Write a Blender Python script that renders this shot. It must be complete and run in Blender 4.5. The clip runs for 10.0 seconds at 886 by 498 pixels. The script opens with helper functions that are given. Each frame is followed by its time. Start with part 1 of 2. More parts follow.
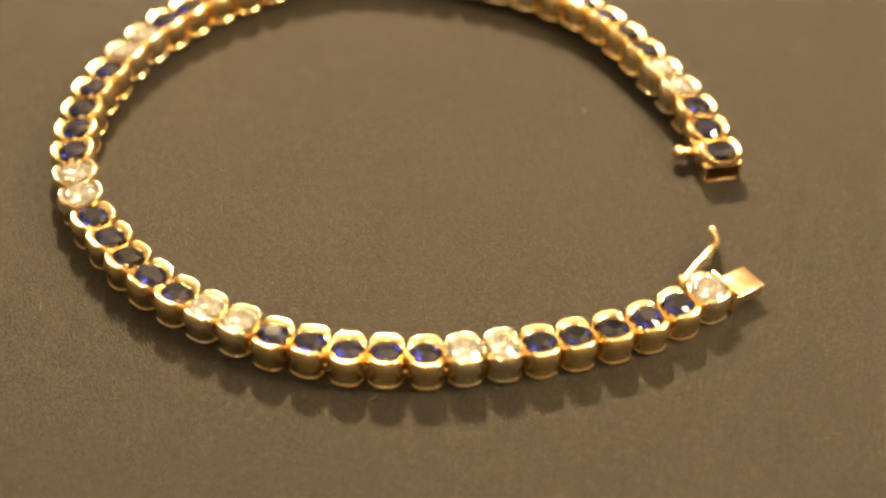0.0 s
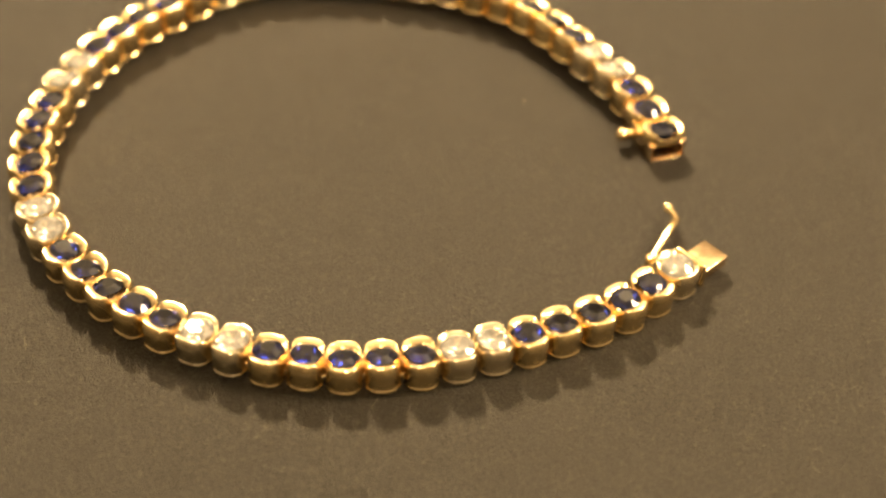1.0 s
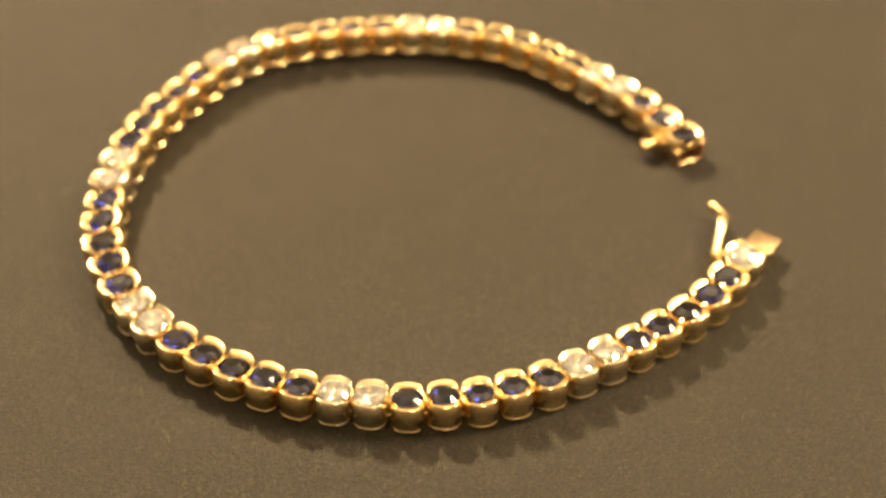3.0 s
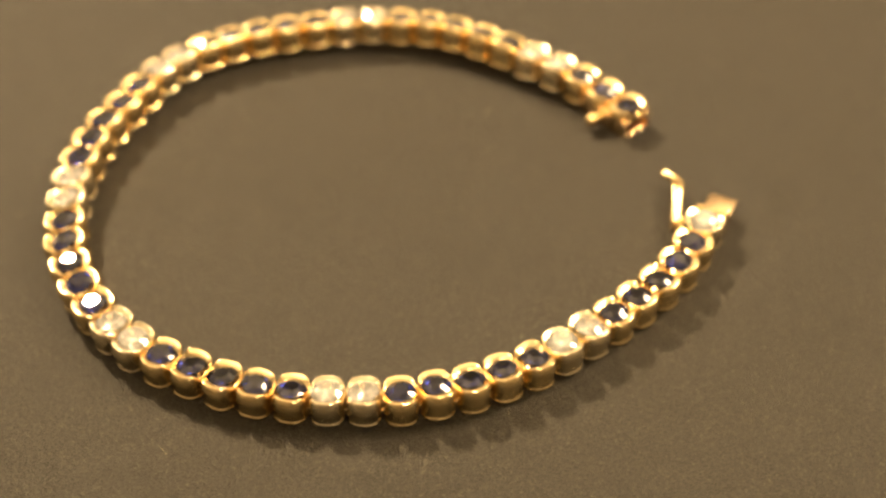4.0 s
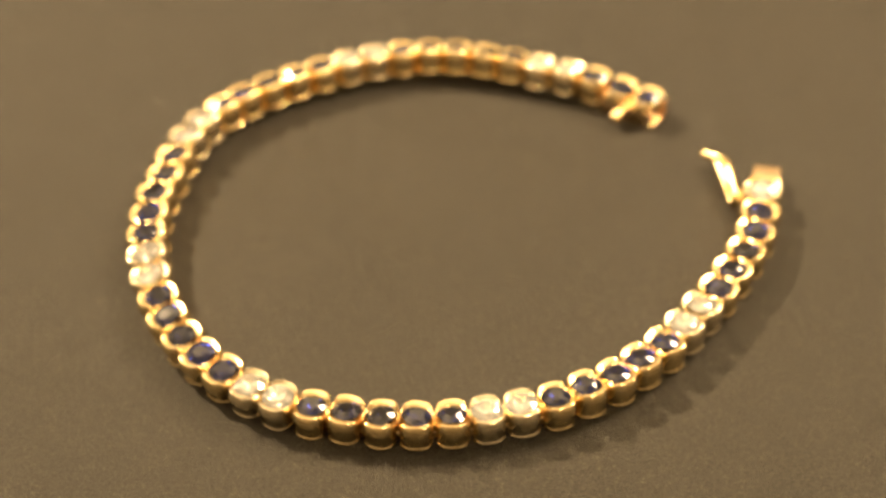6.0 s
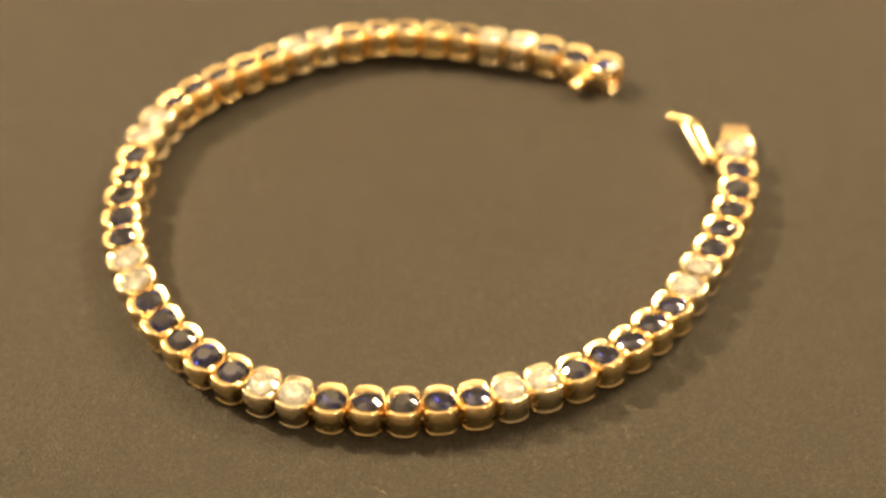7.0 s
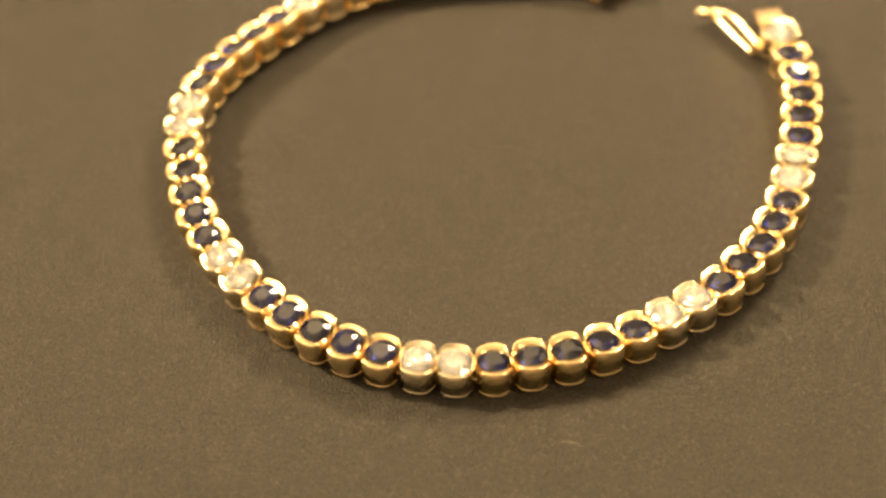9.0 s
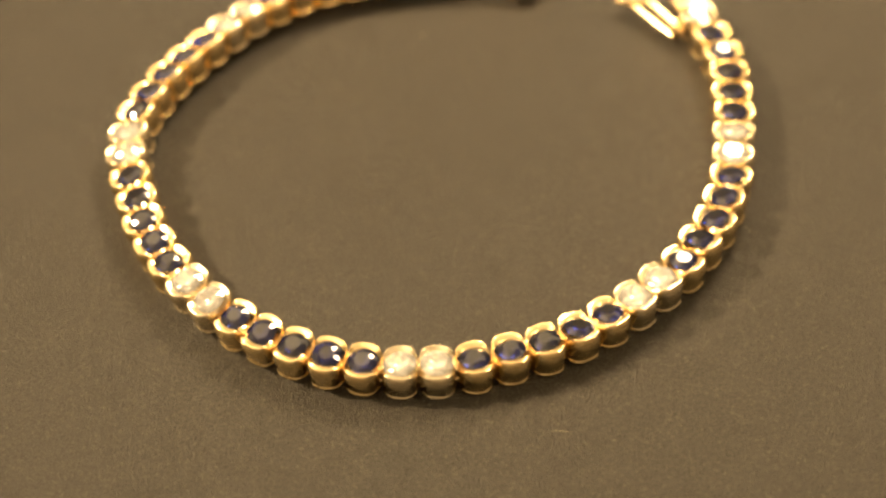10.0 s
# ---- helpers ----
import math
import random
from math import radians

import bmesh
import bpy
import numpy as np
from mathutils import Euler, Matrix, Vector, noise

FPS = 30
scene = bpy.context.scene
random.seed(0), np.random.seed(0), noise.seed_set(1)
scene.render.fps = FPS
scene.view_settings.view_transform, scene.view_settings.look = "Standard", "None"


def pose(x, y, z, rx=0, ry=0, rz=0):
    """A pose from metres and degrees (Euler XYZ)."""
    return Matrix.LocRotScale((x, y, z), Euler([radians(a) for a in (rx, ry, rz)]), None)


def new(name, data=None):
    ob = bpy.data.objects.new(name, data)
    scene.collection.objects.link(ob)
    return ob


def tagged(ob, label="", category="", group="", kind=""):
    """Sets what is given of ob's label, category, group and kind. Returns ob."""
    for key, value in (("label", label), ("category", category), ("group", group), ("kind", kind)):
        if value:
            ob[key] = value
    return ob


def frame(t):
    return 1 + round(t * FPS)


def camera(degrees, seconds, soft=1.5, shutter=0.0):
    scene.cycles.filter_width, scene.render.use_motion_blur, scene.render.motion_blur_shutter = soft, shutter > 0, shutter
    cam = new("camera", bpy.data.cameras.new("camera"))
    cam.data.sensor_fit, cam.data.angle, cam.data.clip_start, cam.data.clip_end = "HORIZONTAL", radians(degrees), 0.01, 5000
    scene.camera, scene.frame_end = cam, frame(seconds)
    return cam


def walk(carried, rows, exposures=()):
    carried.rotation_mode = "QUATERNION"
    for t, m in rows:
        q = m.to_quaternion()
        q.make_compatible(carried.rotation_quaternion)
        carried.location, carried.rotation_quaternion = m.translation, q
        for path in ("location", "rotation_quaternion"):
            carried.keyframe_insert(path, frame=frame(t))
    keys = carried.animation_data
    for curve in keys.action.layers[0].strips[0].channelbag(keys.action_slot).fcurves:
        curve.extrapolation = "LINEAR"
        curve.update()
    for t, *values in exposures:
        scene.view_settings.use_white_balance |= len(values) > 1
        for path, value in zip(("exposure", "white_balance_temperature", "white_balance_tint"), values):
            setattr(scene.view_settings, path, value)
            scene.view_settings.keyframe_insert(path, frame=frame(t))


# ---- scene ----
MM = 0.001

# camera and its walk: seconds, metres, then yaw, pitch and roll in degrees
cam = camera(28.0, 10.0, soft=2.9)
cam.data.dof.use_dof = True
cam.data.dof.focus_distance = 0.162
cam.data.dof.aperture_fstop = 18.5
PATH = [
    (0.0, 0.1325, -0.0386, 0.1119, 70.72, -42.15, 1.44),
    (0.5, 0.1285, -0.0484, 0.1124, 65.50, -42.53, 2.99),
    (1.0, 0.1274, -0.0533, 0.1161, 62.24, -42.91, 1.93),
    (1.5, 0.1290, -0.0607, 0.1184, 59.72, -41.74, 0.99),
    (2.0, 0.1277, -0.0674, 0.1211, 56.60, -42.06, 0.88),
    (2.5, 0.1208, -0.0792, 0.1236, 53.12, -41.96, 0.92),
    (3.0, 0.1139, -0.0863, 0.1221, 50.24, -41.67, 0.42),
    (3.2, 0.1121, -0.0881, 0.1206, 48.77, -41.82, 0.31),
    (4.3, 0.1024, -0.0973, 0.1256, 42.26, -42.69, -0.86),
    (4.5, 0.1004, -0.0987, 0.1250, 41.26, -42.19, -1.27),
    (5.0, 0.0959, -0.1051, 0.1254, 37.58, -42.26, -1.09),
    (5.5, 0.0841, -0.1169, 0.1268, 33.68, -41.90, -0.69),
    (6.8, 0.0586, -0.1298, 0.1247, 22.33, -41.76, 0.13),
    (7.0, 0.0542, -0.1315, 0.1236, 20.49, -41.81, 0.81),
    (7.5, 0.0492, -0.1333, 0.1221, 17.19, -41.58, 0.43),
    (8.0, 0.0372, -0.1368, 0.1204, 13.47, -41.99, 0.63),
    (8.5, 0.0257, -0.1368, 0.1189, 10.72, -44.40, -0.68),
    (9.0, 0.0144, -0.1340, 0.1212, 7.59, -44.56, -0.96),
    (9.5, 0.0067, -0.1336, 0.1195, 3.35, -44.76, -0.75),
    (10.0, 0.0022, -0.1361, 0.1220, 0.08, -44.37, -1.01),
]
walk(cam, [(t, pose(x, y, z, 90 + pitch, 0, yaw) @ pose(0, 0, 0, 0, 0, roll)) for t, x, y, z, yaw, pitch, roll in PATH],
     exposures=[(0.0, 1.20), (3.0, 1.24), (5.0, 1.33), (7.0, 1.45), (10.0, 1.47)])

# ---- world, lamps and added fills ----
world = bpy.data.worlds.new("room_air")
scene.world = world
world.use_nodes = True
world.node_tree.nodes["Background"].inputs["Color"].default_value = (1.0, 0.76, 0.46, 1)
world.node_tree.nodes["Background"].inputs["Strength"].default_value = 0.02
LAMP_COLOUR = (1.0, 0.71, 0.38)


def globe_lamp(name, at, radius, power):
    data = bpy.data.lights.new(name, "POINT")
    data.shadow_soft_size, data.energy, data.color = radius, power, LAMP_COLOUR
    ob = new(name, data)
    ob.location = at
    return ob


globe_lamp("main_lamp", (-0.94, 0.22, 0.80), 0.045, 88.0)
# unseen close lamp, assumed to the north-east; brightens the table towards +x
globe_lamp("northeast_lamp", (0.12, 0.25, 0.28), 0.06, 5.4)
# added low fill that lifts the table's +x side, no known source
globe_lamp("right_side_fill", (0.18, -0.09, 0.24), 0.03, 0.95)
# added broad fill in place of a bright ceiling, no real fixture
panel = new("overhead_fill", bpy.data.lights.new("overhead_fill", "AREA"))
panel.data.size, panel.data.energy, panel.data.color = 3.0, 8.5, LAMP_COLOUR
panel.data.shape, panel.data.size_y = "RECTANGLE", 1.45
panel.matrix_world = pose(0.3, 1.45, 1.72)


# ---- materials ----
def material(name, colour, rough, metal=0.0, ior=1.5):
    m = bpy.data.materials.new(name)
    m.use_nodes = True
    b = m.node_tree.nodes["Principled BSDF"]
    b.inputs["Base Color"].default_value = (*colour, 1)
    b.inputs["Roughness"].default_value = rough
    b.inputs["Metallic"].default_value = metal
    b.inputs["IOR"].default_value = ior
    return m, m.node_tree.nodes, m.node_tree.links, b


def noise_node(nodes, links, coords, scale, detail=3.0, rough=0.55):
    n = nodes.new("ShaderNodeTexNoise")
    n.inputs["Scale"].default_value, n.inputs["Detail"].default_value, n.inputs["Roughness"].default_value = scale, detail, rough
    links.new(coords, n.inputs["Vector"])
    return n


def spread(nodes, links, value, low, high, a=0.3, b=0.7):
    r = nodes.new("ShaderNodeMapRange")
    r.inputs["From Min"].default_value, r.inputs["From Max"].default_value = a, b
    r.inputs["To Min"].default_value, r.inputs["To Max"].default_value = low, high
    links.new(value, r.inputs["Value"])
    return r.outputs["Result"]


def ramp(nodes, links, value, stops):
    r = nodes.new("ShaderNodeValToRGB")
    for k, (at, colour) in enumerate(stops):
        e = r.color_ramp.elements[k] if k < 2 else r.color_ramp.elements.new(at)
        e.position, e.color = at, (*colour, 1)
    links.new(value, r.inputs["Fac"])
    return r.outputs["Color"]


def bump(nodes, links, height, shader, strength, distance, before=None):
    b = nodes.new("ShaderNodeBump")
    b.inputs["Strength"].default_value, b.inputs["Distance"].default_value = strength, distance
    links.new(height, b.inputs["Height"])
    if before:
        links.new(before.outputs["Normal"], b.inputs["Normal"])
    links.new(b.outputs["Normal"], shader.inputs["Normal"])
    return b


def gold_material(name, pale, deep, dented=0.6):
    m, nodes, links, b = material(name, pale, 0.16, 1.0)
    at = nodes.new("ShaderNodeTexCoord").outputs["Object"]
    tone = noise_node(nodes, links, at, 700, 4)
    links.new(ramp(nodes, links, tone.outputs["Fac"], [(0.3, deep), (0.65, pale)]), b.inputs["Base Color"])
    wear = noise_node(nodes, links, at, 1100, 3, 0.55)
    links.new(spread(nodes, links, wear.outputs["Fac"], 0.15, 0.27), b.inputs["Roughness"])
    dents = noise_node(nodes, links, at, 620, 3)
    first = bump(nodes, links, dents.outputs["Fac"], b, dented, 0.00016)
    bump(nodes, links, wear.outputs["Fac"], b, 0.15, 0.00002, first)
    return m


GOLD = gold_material("yellow_gold", (0.975, 0.79, 0.45), (0.905, 0.65, 0.31))
PALE_GOLD = gold_material("pale_gold", (0.93, 0.82, 0.60), (0.86, 0.70, 0.45))
ROSE_GOLD = gold_material("worn_gold", (0.95, 0.74, 0.48), (0.87, 0.62, 0.36), 0.12)


def gem_material(name, colour, ior, rough, clear):
    m, nodes, links, b = material(name, colour, rough, 0.0, ior)
    b.inputs["Transmission Weight"].default_value = clear
    return m, nodes, links, b


SAPPHIRE, nodes, links, b = gem_material("blue_sapphire", (0.05, 0.07, 0.42), 1.77, 0.03, 1.0)
seed = nodes.new("ShaderNodeObjectInfo").outputs["Random"]
links.new(ramp(nodes, links, seed, [(0.0, (0.0012, 0.0030, 0.038)), (1.0, (0.0040, 0.0100, 0.150))]), b.inputs["Base Color"])
DIAMOND, nodes, links, b = gem_material("clear_diamond", (0.99, 0.98, 0.95), 2.4, 0.012, 0.92)

TABLE, nodes, links, b = material("dark_leatherette", (0.02, 0.018, 0.014), 0.5)
at = nodes.new("ShaderNodeTexCoord").outputs["Object"]
pebble = nodes.new("ShaderNodeTexVoronoi")
pebble.inputs["Scale"].default_value = 6800
links.new(at, pebble.inputs["Vector"])
fine = noise_node(nodes, links, at, 4600, 2, 0.6)
patches = noise_node(nodes, links, at, 260, 4, 0.6)
mixed = nodes.new("ShaderNodeMix")
mixed.inputs["Factor"].default_value = 0.2
links.new(fine.outputs["Fac"], mixed.inputs["A"])
links.new(patches.outputs["Fac"], mixed.inputs["B"])
tone = ramp(nodes, links, mixed.outputs["Result"], [(0.34, (0.0140, 0.0125, 0.0098)), (0.66, (0.0245, 0.0216, 0.0166))])
# single grains of the surface; the palest have their glints painted into the colour
cell = nodes.new("ShaderNodeSeparateColor")
links.new(pebble.outputs["Color"], cell.inputs["Color"])
grain = ramp(nodes, links, cell.outputs["Red"], [(0.0, (0.72, 0.72, 0.72)), (1.0, (3.0, 3.0, 2.85)), (0.6, (0.90, 0.90, 0.90)), (0.88, (1.15, 1.15, 1.13))])
with_glints = nodes.new("ShaderNodeMix")
with_glints.data_type, with_glints.blend_type = "RGBA", "MULTIPLY"
with_glints.inputs["Factor"].default_value = 1.0
links.new(tone, with_glints.inputs[6])
links.new(grain, with_glints.inputs[7])
links.new(with_glints.outputs[2], b.inputs["Base Color"])
links.new(spread(nodes, links, fine.outputs["Fac"], 0.12, 0.36), b.inputs["Specular IOR Level"])
links.new(spread(nodes, links, patches.outputs["Fac"], 0.40, 0.47), b.inputs["Roughness"])
first = bump(nodes, links, pebble.outputs["Distance"], b, 0.7, 0.00006)
bump(nodes, links, fine.outputs["Fac"], b, 1.0, 0.00026, first)

# unseen walls and ceiling: greys chosen for how much light they bounce
WALL, nodes, links, b = material("unseen_wall_grey", (0.66, 0.60, 0.50), 0.8)
at = nodes.new("ShaderNodeTexCoord").outputs["Object"]
links.new(ramp(nodes, links, noise_node(nodes, links, at, 2.0, 4).outputs["Fac"], [(0.3, (0.26, 0.25, 0.24)), (0.7, (0.34, 0.33, 0.31))]), b.inputs["Base Color"])
CEILING = material("ceiling_paint", (0.52, 0.51, 0.50), 0.85)[0]
FLOOR, nodes, links, b = material("brown_floor", (0.12, 0.08, 0.05), 0.5)
at = nodes.new("ShaderNodeTexCoord").outputs["Object"]
links.new(ramp(nodes, links, noise_node(nodes, links, at, 6.0, 5).outputs["Fac"], [(0.3, (0.09, 0.06, 0.04)), (0.7, (0.16, 0.11, 0.07))]), b.inputs["Base Color"])
FIBRE = material("pale_lint", (0.24, 0.20, 0.15), 0.9)[0]


# ---- mesh helpers ----
def mesh_from(name, bm, mat, smooth=True):
    bmesh.ops.recalc_face_normals(bm, faces=bm.faces)
    me = bpy.data.meshes.new(name)
    bm.to_mesh(me)
    bm.free()
    me.materials.append(mat)
    for poly in me.polygons:
        poly.use_smooth = smooth
    return me


def part_of(name, me, parent, m=None, label=""):
    ob = new(name, me)
    ob.parent = parent
    if m is not None:
        ob.matrix_basis = m
    return tagged(ob, label)


def part(name, bm, mat, parent, label="", m=None, smooth=True):
    return part_of(name, mesh_from(name, bm, mat, smooth), parent, m, label)


def add_box(bm, lo, hi, bevel=0.0):
    made = bmesh.ops.create_cube(bm, size=1.0)["verts"]
    for v in made:
        v.co = Vector([lo[k] + (v.co[k] + 0.5) * (hi[k] - lo[k]) for k in range(3)])
    if bevel:
        edges = list({e for v in made for e in v.link_edges})
        bmesh.ops.bevel(bm, geom=edges, offset=bevel, segments=3, profile=0.5, affect="EDGES")
    return bm


def add_tube(bm, points, radii, sides=10):
    """A wire through the points, with a radius at each."""
    rings = []
    for k, p in enumerate(points):
        ahead = (points[min(k + 1, len(points) - 1)] - points[max(k - 1, 0)]).normalized()
        side = ahead.cross(Vector((0.31, 0.17, 0.93))).normalized()
        up = side.cross(ahead)
        rings.append([bm.verts.new(p + radii[k] * (math.cos(a) * side + math.sin(a) * up))
                      for a in (2 * math.pi * s / sides for s in range(sides))])
    for a, c in zip(rings, rings[1:]):
        for s in range(sides):
            bm.faces.new((a[s], a[(s + 1) % sides], c[(s + 1) % sides], c[s]))
    bm.faces.new(rings[0][::-1])
    bm.faces.new(rings[-1])
    return bm


def spline(points, steps):
    """A smooth curve through the points, with the given steps in each span."""
    out = []
    for i in range(len(points) - 1):
        b0, c0 = points[i], points[i + 1]
        a0 = points[i - 1] if i else 2 * b0 - c0
        d0 = points[i + 2] if i + 2 < len(points) else 2 * c0 - b0
        for k in range(steps):
            s = k / steps
            out.append(0.5 * (2 * b0 + (c0 - a0) * s + (2 * a0 - 5 * b0 + 4 * c0 - d0) * s * s + (3 * b0 - a0 - 3 * c0 + d0) * s ** 3))
    return out + [points[-1]]


# ---- structure: table top and an unseen room added around it ----
bm = add_box(bmesh.new(), (-0.8, -0.5, -0.03), (0.8, 0.7, 0.0), 0.003)
table = new("table_top", mesh_from("table_top", bm, TABLE, False))
tagged(table, "dark brown-grey table top with a fine leather-like grain", "table top", kind="structure")


def slab(name, lo, hi, mat, label, category):
    return tagged(new(name, mesh_from(name, add_box(bmesh.new(), lo, hi), mat, False)), label, category, kind="structure")


slab("floor", (-2.2, -2.2, -0.85), (2.2, 2.2, -0.75), FLOOR, "plain brown floor under the table", "floor")
slab("ceiling", (-2.2, -2.2, 1.75), (2.2, 2.2, 1.85), CEILING, "plain unseen ceiling over the table, its grey set for the bounced light", "ceiling")
slab("wall_north", (-2.2, 2.2, -0.85), (2.2, 2.3, 1.85), WALL, "plain unseen wall, its grey set for the bounced light", "wall")
slab("wall_south", (-2.2, -2.3, -0.85), (2.2, -2.2, 1.85), WALL, "plain unseen wall, its grey set for the bounced light", "wall")
slab("wall_east", (2.2, -2.3, -0.85), (2.3, 2.3, 1.85), WALL, "plain unseen wall, its grey set for the bounced light", "wall")
slab("wall_west", (-2.3, -2.3, -0.85), (-2.2, 2.3, 1.85), WALL, "plain unseen wall, its grey set for the bounced light", "wall")
for x in (-0.72, 0.72):
    for y in (-0.42, 0.62):
        add_box_leg = add_box(bmesh.new(), (x - 0.03, y - 0.03, -0.75), (x + 0.03, y + 0.03, -0.03), 0.004)
        part("leg", add_box_leg, TABLE, table)


# ---- the bracelet ----
TOP = 3.00       # height of the rims
HALF_LONG = 1.72  # half a link along the band
HALF_WIDE = 2.25   # half a link across the band
GIRDLE = 2.76    # height at which the stones sit


def outline(a, half_long, half_wide, power):
    c, s = math.cos(a), math.sin(a)
    r = (abs(c / half_long) ** power + abs(s / half_wide) ** power) ** (-1 / power)
    return r * c, r * s


def rim_height(a, dip):
    """The rim is high along the sides of the band and dips where links meet."""
    c = abs(math.cos(a))
    k = min(max((c - 0.62) / 0.34, 0.0), 1.0)
    return 1.0 - dip * k * k * (3 - 2 * k)


def setting_mesh(name, mat, dip, hole_long, hole_wide, uneven, rng, foot=0.0):
    """A cushion-shaped cup: flange at the foot, waisted wall, bulging rim and a scooped round seat for the stone."""
    steps = 64
    shape = [  # share of the outer outline, share of the height
        (0.66, 0.02), (0.84, 0.0), (0.878, 0.008), (0.897, 0.03), (0.899, 0.065), (0.888, 0.09), (0.860, 0.104), (0.852, 0.118), (0.858, 0.16), (0.874, 0.23),
        (0.897, 0.31), (0.922, 0.39), (0.947, 0.47), (0.970, 0.54), (0.988, 0.61), (0.998, 0.67), (1.0, 0.72), (0.994, 0.78), (0.979, 0.84), (0.955, 0.895), (0.928, 0.940), (0.900, 0.973), (0.872, 0.993), (0.845, 1.0), (0.815, 0.994)]
    seat = [(1.26, 0.980), (1.16, 0.960), (1.07, 0.940), (1.0, 0.920), (0.97, 0.82), (0.80, 0.50), (0.45, 0.32)]
    p1, p2, p3 = (rng.uniform(0, 6.28) for k in range(3))
    dents = [(rng.uniform(0, 6.28), rng.uniform(0.25, 0.5), rng.uniform(-1, 1)) for k in range(5)]
    bm, rings = bmesh.new(), []
    for row, (share, up) in enumerate(shape + seat):
        inner = row >= len(shape)
        ring = []
        for k in range(steps):
            a = 2 * math.pi * k / steps
            hammered = sum(push * math.exp(-((math.remainder(a - at, 6.2832)) / wide) ** 2) for at, wide, push in dents)
            wave = 1 + uneven * (0.6 * math.sin(3 * a + p1) + 0.4 * math.sin(5 * a + p2))
            if up > 0.5 and not inner:
                wave += 0.6 * uneven * hammered
            x, y = outline(a, HALF_LONG * share ** 0.45, HALF_WIDE * share * wave, 2.6)
            if inner:
                x, y = outline(a, hole_long * share, hole_wide * share, 2.05)
                ox, oy = outline(a, HALF_LONG, HALF_WIDE, 2.6)
                limit = min(1, 0.925 * math.hypot(ox, oy) / math.hypot(x, y))
                x, y = x * limit, y * limit
            fall = 1.0 + (rim_height(a, dip) - 1.0) * min(max((up - 0.3) / 0.4, 0.0), 1.0)
            z = TOP * up * fall * (1 + 0.3 * uneven * math.sin(2 * a + p3) * (up > 0.2))
            if up > 0.8 and not inner:
                z += 0.045 * hammered * (up - 0.8) / 0.2
            ring.append(bm.verts.new((x * MM, y * MM, max(z, foot + 0.002 * row) * MM)))
        rings.append(ring)
    for lower, upper in zip(rings, rings[1:]):
        for k in range(steps):
            bm.faces.new((lower[k], lower[(k + 1) % steps], upper[(k + 1) % steps], upper[k]))
    bm.faces.new(rings[0][::-1])
    bm.faces.new(rings[-1])
    return mesh_from(name, bm, mat)


def gem_mesh(name, mat, radius, table_share, crown, pavilion):
    """A round brilliant: table, star and kite facets, girdle, pavilion and a small culet. Its girdle lies at z = 0."""
    bm = bmesh.new()
    def ring(count, r, z, turn):
        return [bm.verts.new((r * math.cos(2 * math.pi * (k + turn) / count) * MM, r * math.sin(2 * math.pi * (k + turn) / count) * MM, z * MM)) for k in range(count)]
    top = ring(8, radius * table_share, crown, 0.0)
    mid = ring(8, radius * (0.5 + 0.5 * table_share) * 1.02, crown * 0.55, 0.5)
    high = ring(16, radius, 0.05, 0.0)
    low = ring(16, radius, -0.05, 0.0)
    deep = ring(8, radius * 0.42, -pavilion * 0.62, 0.5)
    tip = bm.verts.new((0, 0, -pavilion * MM))
    bm.faces.new(top)
    for k in range(8):
        n = (k + 1) % 8
        bm.faces.new((top[k], mid[k], top[n]))
        bm.faces.new((top[k], mid[k - 1], high[2 * k]))
        bm.faces.new((top[k], high[2 * k], mid[k]))
        bm.faces.new((mid[k], high[2 * k], high[2 * k + 1]))
        bm.faces.new((mid[k], high[2 * k + 1], high[(2 * k + 2) % 16]))
        bm.faces.new((low[2 * k], deep[k], low[2 * k + 1]))
        bm.faces.new((low[2 * k + 1], deep[k], low[(2 * k + 2) % 16]))
        bm.faces.new((low[(2 * k + 2) % 16], deep[k], deep[n]))
        bm.faces.new((deep[k], tip, deep[n]))
    for k in range(16):
        bm.faces.new((high[k], low[k], low[(k + 1) % 16], high[(k + 1) % 16]))
    return mesh_from(name, bm, mat, False)


def hinge_mesh():
    bm = bmesh.new()
    add_box(bm, (-0.35 * MM, -0.55 * MM, 0.45 * MM), (0.35 * MM, 0.55 * MM, 1.15 * MM), 0.12 * MM)
    return mesh_from("hinge", bm, GOLD)


rng = random.Random(5)
YELLOW_CUPS = [setting_mesh("link", GOLD, 0.17, 1.50, 1.27, 0.026, rng) for k in range(9)]
PALE_CUPS = [setting_mesh("link", PALE_GOLD, 0.15, 1.56, 1.42, 0.018, rng) for k in range(5)]
CLASP_CUPS = [setting_mesh("link", GOLD, 0.18, 1.50, 1.27, 0.022, rng, 1.75) for k in range(2)]
SAPPHIRES = [gem_mesh("sapphire", SAPPHIRE, 1.41, share, crown, 1.35) for share, crown in ((0.54, 0.40), (0.58, 0.36), (0.50, 0.43))]
DIAMONDS = [gem_mesh("diamond", DIAMOND, 1.54, share, crown, 1.3) for share, crown in ((0.58, 0.44), (0.62, 0.40))]
HINGE = hinge_mesh()

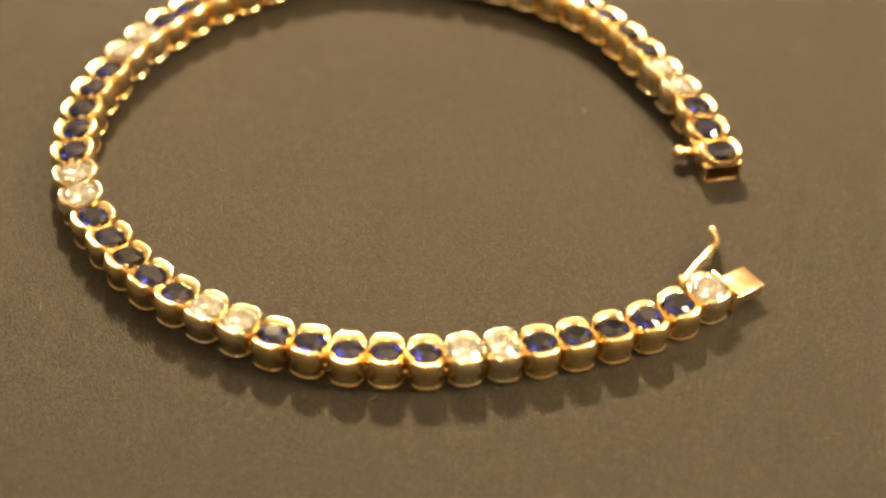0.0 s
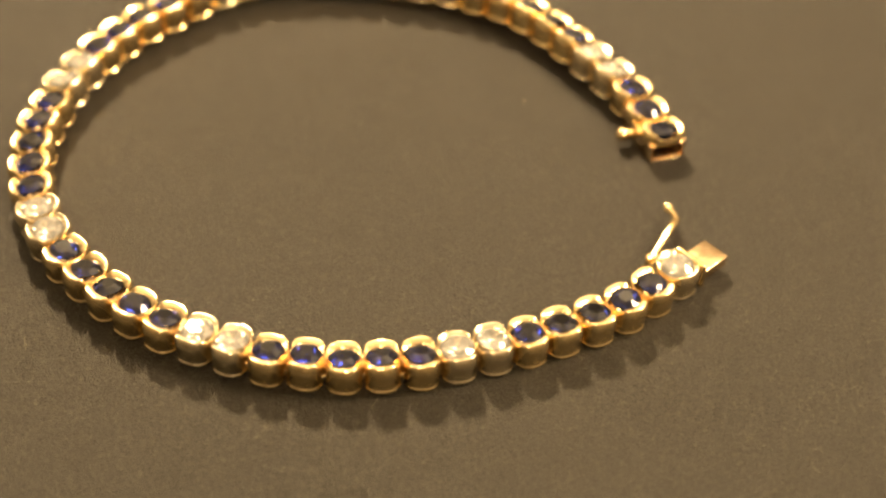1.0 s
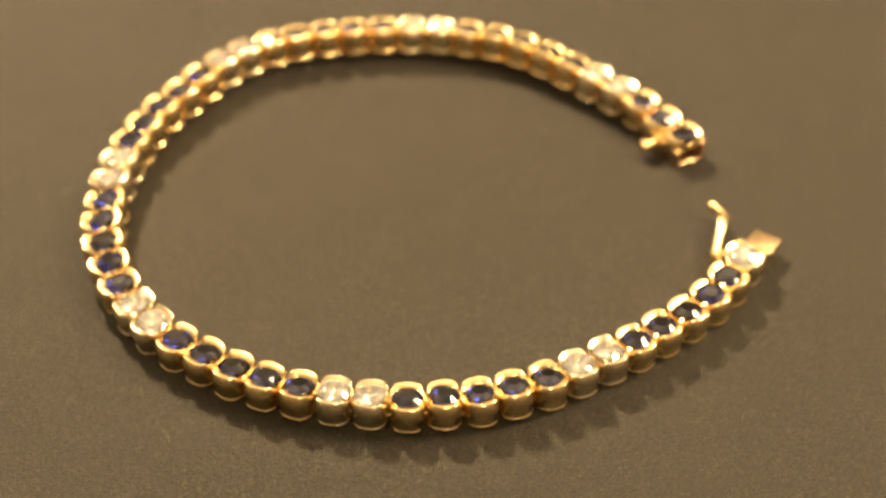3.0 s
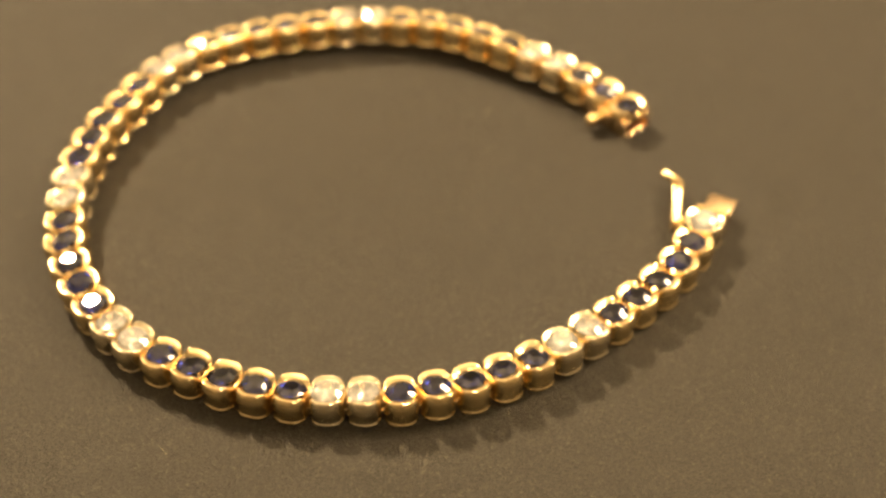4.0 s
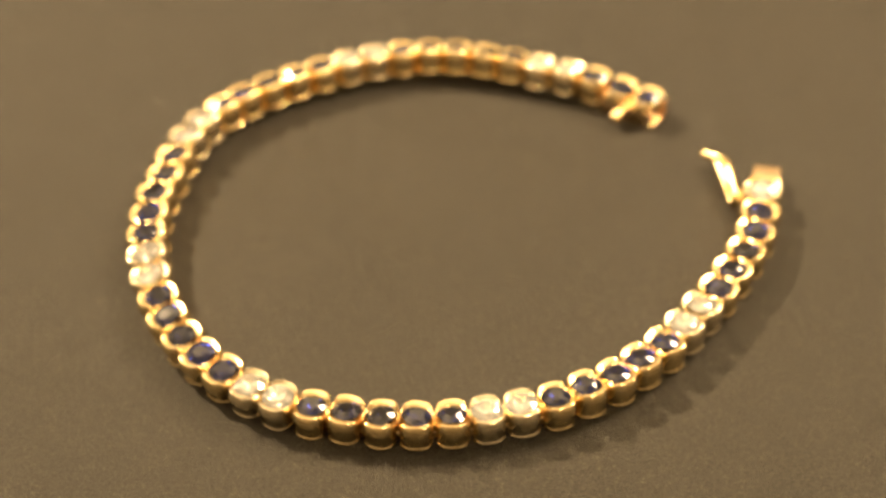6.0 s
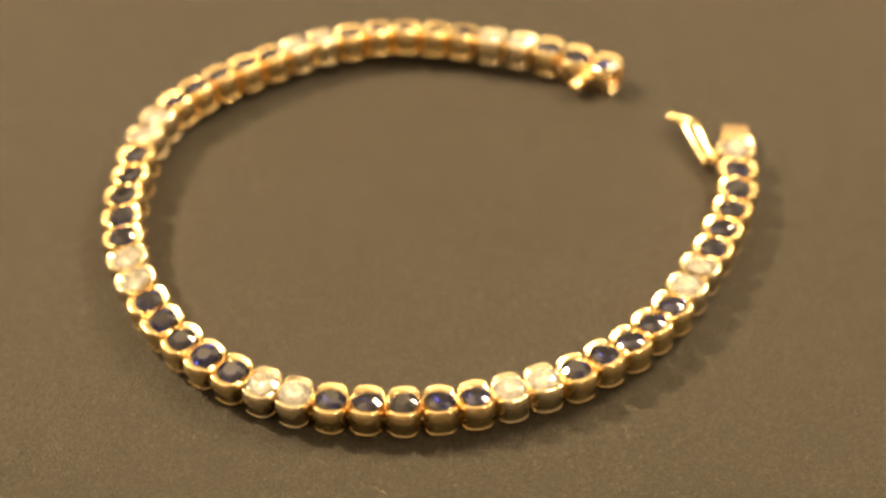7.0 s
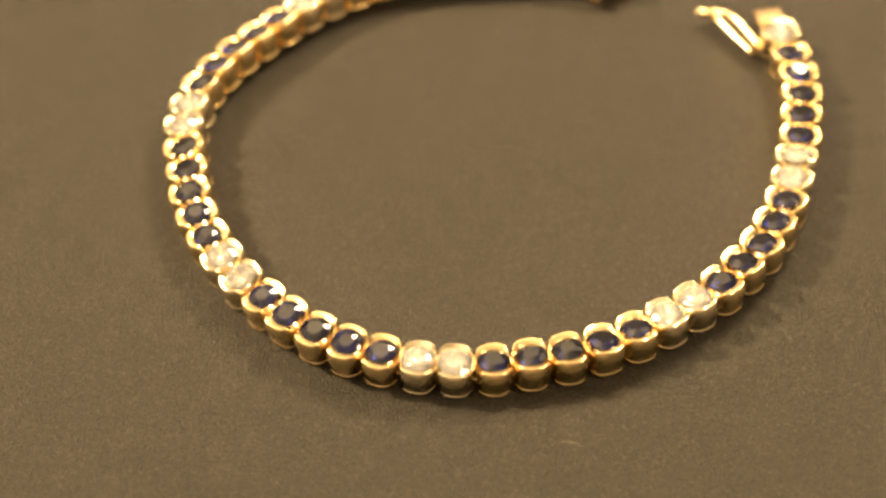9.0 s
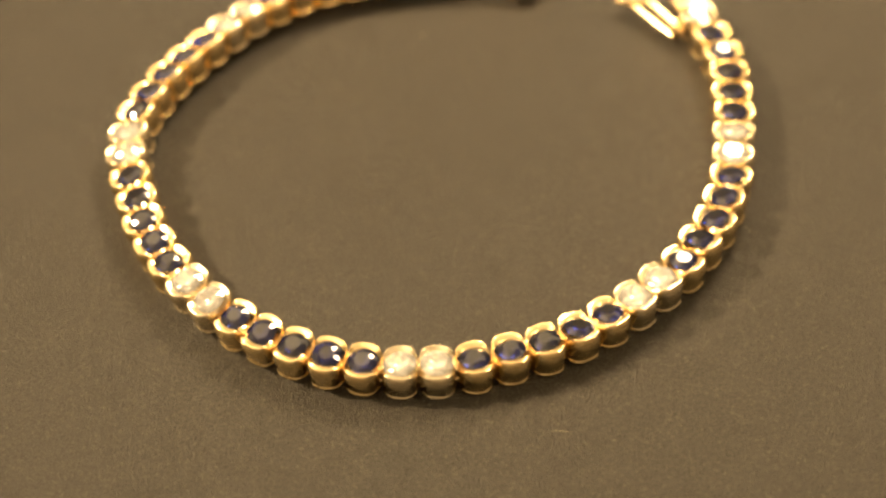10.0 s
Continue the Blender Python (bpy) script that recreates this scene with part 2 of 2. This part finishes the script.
# the line of the band in millimetres, every second link
LINE = [
    (30.68, 22.27), (32.58, 15.54), (32.73, 8.82), (32.11, 2.23), (30.96, -4.42), (28.68, -10.77), (25.00, -16.52),
    (20.13, -21.32), (14.49, -25.29), (8.06, -27.74), (1.39, -29.18), (-5.37, -28.83), (-11.78, -26.82), (-17.39, -23.21),
    (-22.32, -18.35), (-26.07, -12.87), (-28.55, -6.53), (-30.27, 0.18), (-29.83, 6.86), (-27.25, 13.07), (-23.59, 18.71),
    (-19.26, 23.87), (-13.98, 27.99), (-7.68, 30.39), (-0.99, 31.53), (5.95, 32.20), (12.85, 31.65),
]
band = spline([Vector((x, y, 0)) for x, y in LINE], 2)
LINKS = len(band)

bracelet = new("bracelet")
tagged(bracelet, "open gold bracelet with dark blue sapphires and paired clear diamonds", "bracelet")


def along(k):
    a, b = band[max(k - 1, 0)], band[min(k + 1, LINKS - 1)]
    return (b - a).normalized()


def band_lean(k):
    """Degrees by which the band's top leans inwards (-) or outwards (+) along its run."""
    return float(np.interp(k, (0, 5, 9, 16, 20, 23, 28, 36, 47, 52), (0.0, -2.0, -4.5, -4.0, 1.0, 6.0, 10.0, 13.0, 17.0, 0.0)))


for k in range(LINKS):
    clear = k == 0 or (k > 4 and (k - 6) % 7 < 2)
    heading = along(k)
    yaw = math.degrees(math.atan2(heading.y, heading.x)) + rng.uniform(-2.5, 2.5)
    lean = band_lean(k)
    tilt, roll_over = -lean + rng.uniform(-1.6, 1.6), rng.uniform(-1.2, 1.2)
    lift = 0.03 + 1.85 * abs(math.sin(radians(tilt))) + 1.5 * abs(math.sin(radians(roll_over)))
    # how far the foot stands inside the line, more where the top leans out
    back = float(np.interp(k, (0, 9, 13, 33, 40, 50, 53), (-0.08, -0.05, 0.17, 0.17, -0.22, -0.22, 0.0))) + TOP * math.sin(radians(max(lean, 0.0)))
    foot = band[k] - back * Vector((-heading.y, heading.x, 0))
    cup = part_of("link", (CLASP_CUPS[k % 2] if k > LINKS - 3 else (PALE_CUPS if clear else YELLOW_CUPS)[k % (5 if clear else 9)]), bracelet,
                  pose(foot.x * MM, foot.y * MM, lift * MM, tilt, roll_over, yaw),
                  "pale gold link holding a clear diamond" if clear else "yellow gold link holding a blue sapphire")
    stone = part_of("diamond" if clear else "sapphire", (DIAMONDS[k % 2] if clear else SAPPHIRES[k % 3]), cup,
                    pose(0, 0, GIRDLE * MM, rng.gauss(0, 4.5), rng.gauss(0, 4.5), rng.uniform(0, 45)),
                    "clear round faceted diamond" if clear else "dark blue round faceted sapphire")
    if k + 1 < LINKS:
        part_of("hinge", HINGE, cup, pose(1.70 * MM, 0, 0, 0, 0, 0))

# ---- the clasp: tongue and latch at one end, box and knob at the other ----
tongue_yaw = 106.0
tongue_at = pose(30.45 * MM, 23.95 * MM, 0, 0, 0, tongue_yaw)
bm = add_box(bmesh.new(), (-0.12 * MM, -1.75 * MM, 0.25 * MM), (0.38 * MM, 1.75 * MM, 2.95 * MM), 0.14 * MM)
part("end_plate", bm, GOLD, bracelet, m=tongue_at)
bm = bmesh.new()
add_box(bm, (0.2 * MM, -1.5 * MM, 1.35 * MM), (3.85 * MM, 1.5 * MM, 1.80 * MM), 0.12 * MM)
add_box(bm, (0.3 * MM, -1.42 * MM, 0.55 * MM), (3.75 * MM, 1.42 * MM, 1.40 * MM), 0.10 * MM)
tongue = part("tongue", bm, ROSE_GOLD, bracelet, "folded gold clasp tongue", tongue_at)

# the safety latch: a narrow wire loop standing on edge, hinged on the inner wall of the first link
root_high, root_low = Vector((28.3, 21.1, 2.0)), Vector((28.0, 20.8, 0.75))
bend_high, bend_low = Vector((25.0, 25.8, 2.2)), Vector((24.2, 26.1, 0.95))
tip = Vector((22.4, 26.7, 1.45))
upper = spline([root_high, Vector((27.0, 22.9, 2.2)), Vector((25.8, 24.7, 2.45)), bend_high, Vector((23.9, 26.4, 1.85)), tip], 5)
lower = spline([root_low, Vector((25.9, 23.8, 0.8)), bend_low, Vector((23.2, 26.8, 1.15)), tip], 6)
bm = bmesh.new()
add_tube(bm, [p * MM for p in upper], [0.36 * MM] * len(upper), 10)
add_tube(bm, [p * MM for p in lower], [0.34 * MM] * len(lower), 10)
latch = part("safety_latch", bm, GOLD, bracelet, "thin gold wire safety latch swung open")
bm = bmesh.new()
bmesh.ops.create_uvsphere(bm, u_segments=16, v_segments=10, radius=0.52 * MM, matrix=Matrix.Translation(tip * MM) @ Matrix.Diagonal((1.25, 1.0, 0.9, 1)))
part("tip", bm, GOLD, latch, "rounded wire tip")
bm = bmesh.new()
add_tube(bm, [Vector((28.15, 20.95, z)) * MM for z in (0.45, 1.1, 1.7, 2.3)], [0.42 * MM] * 4, 12)
add_tube(bm, [Vector((28.15, 20.95, 1.35)) * MM, Vector((29.2, 21.6, 1.35)) * MM], [0.5 * MM, 0.5 * MM], 12)
part("latch_hinge", bm, GOLD, bracelet)

# the box that takes the tongue, under the last two links
end = band[LINKS - 1]
back = band[LINKS - 2]
turn = math.degrees(math.atan2(end.y - back.y, end.x - back.x))
box_at = pose(end.x * MM, end.y * MM, 0, 0, 0, turn)
bm = bmesh.new()
for lo, hi in (((-5.0, -1.92, 0.0), (1.50, 1.92, 0.14)), ((-5.0, -1.96, 0.02), (1.66, -1.64, 2.15)), ((-5.0, 1.64, 0.02), (1.66, 1.96, 2.15)),
               ((-5.0, -1.75, 0.1), (-4.65, 1.75, 2.1)), ((-5.0, -1.80, 1.80), (1.60, 1.80, 2.02))):
    add_box(bm, [c * MM for c in lo], [c * MM for c in hi], 0.10 * MM)
clasp_box = part("clasp_box", bm, ROSE_GOLD, bracelet, "open-ended gold clasp box", box_at)
bm = bmesh.new()
add_tube(bm, [Vector((-2.1, -1.7, 1.2)) * MM, Vector((-2.1, -2.5, 1.2)) * MM, Vector((-2.1, -3.1, 1.2)) * MM], [0.50 * MM, 0.46 * MM, 0.48 * MM], 12)
bmesh.ops.create_uvsphere(bm, u_segments=16, v_segments=10, radius=0.72 * MM, matrix=Matrix.Translation(Vector((-2.1, -3.3, 1.25)) * MM))
part("knob", bm, GOLD, clasp_box, "small round gold catch knob")

# ---- specks of lint on the table ----
def lint(points, radius, label):
    bm = add_tube(bmesh.new(), [Vector(p) * MM for p in spline([Vector(q) for q in points], 4)], [radius * MM] * (4 * (len(points) - 1) + 1), 6)
    return tagged(new("lint", mesh_from("lint", bm, FIBRE)), label, "lint", "lint on the table")


lint([(-0.10, 22.75, 0.10), (0.05, 22.80, 0.12), (0.20, 22.75, 0.10)], 0.08, "tiny pale speck of lint lying on the table")
lint([(11.52, -34.67, 0.03), (12.36, -34.83, 0.10), (13.09, -34.99, 0.03)], 0.016, "short pale fibre lying flat on the table")
lint([(32.61, -10.04, 0.03), (32.17, -9.38, 0.14), (31.74, -8.93, 0.04)], 0.014, "hair-thin curled fibre on the table beside the bracelet")
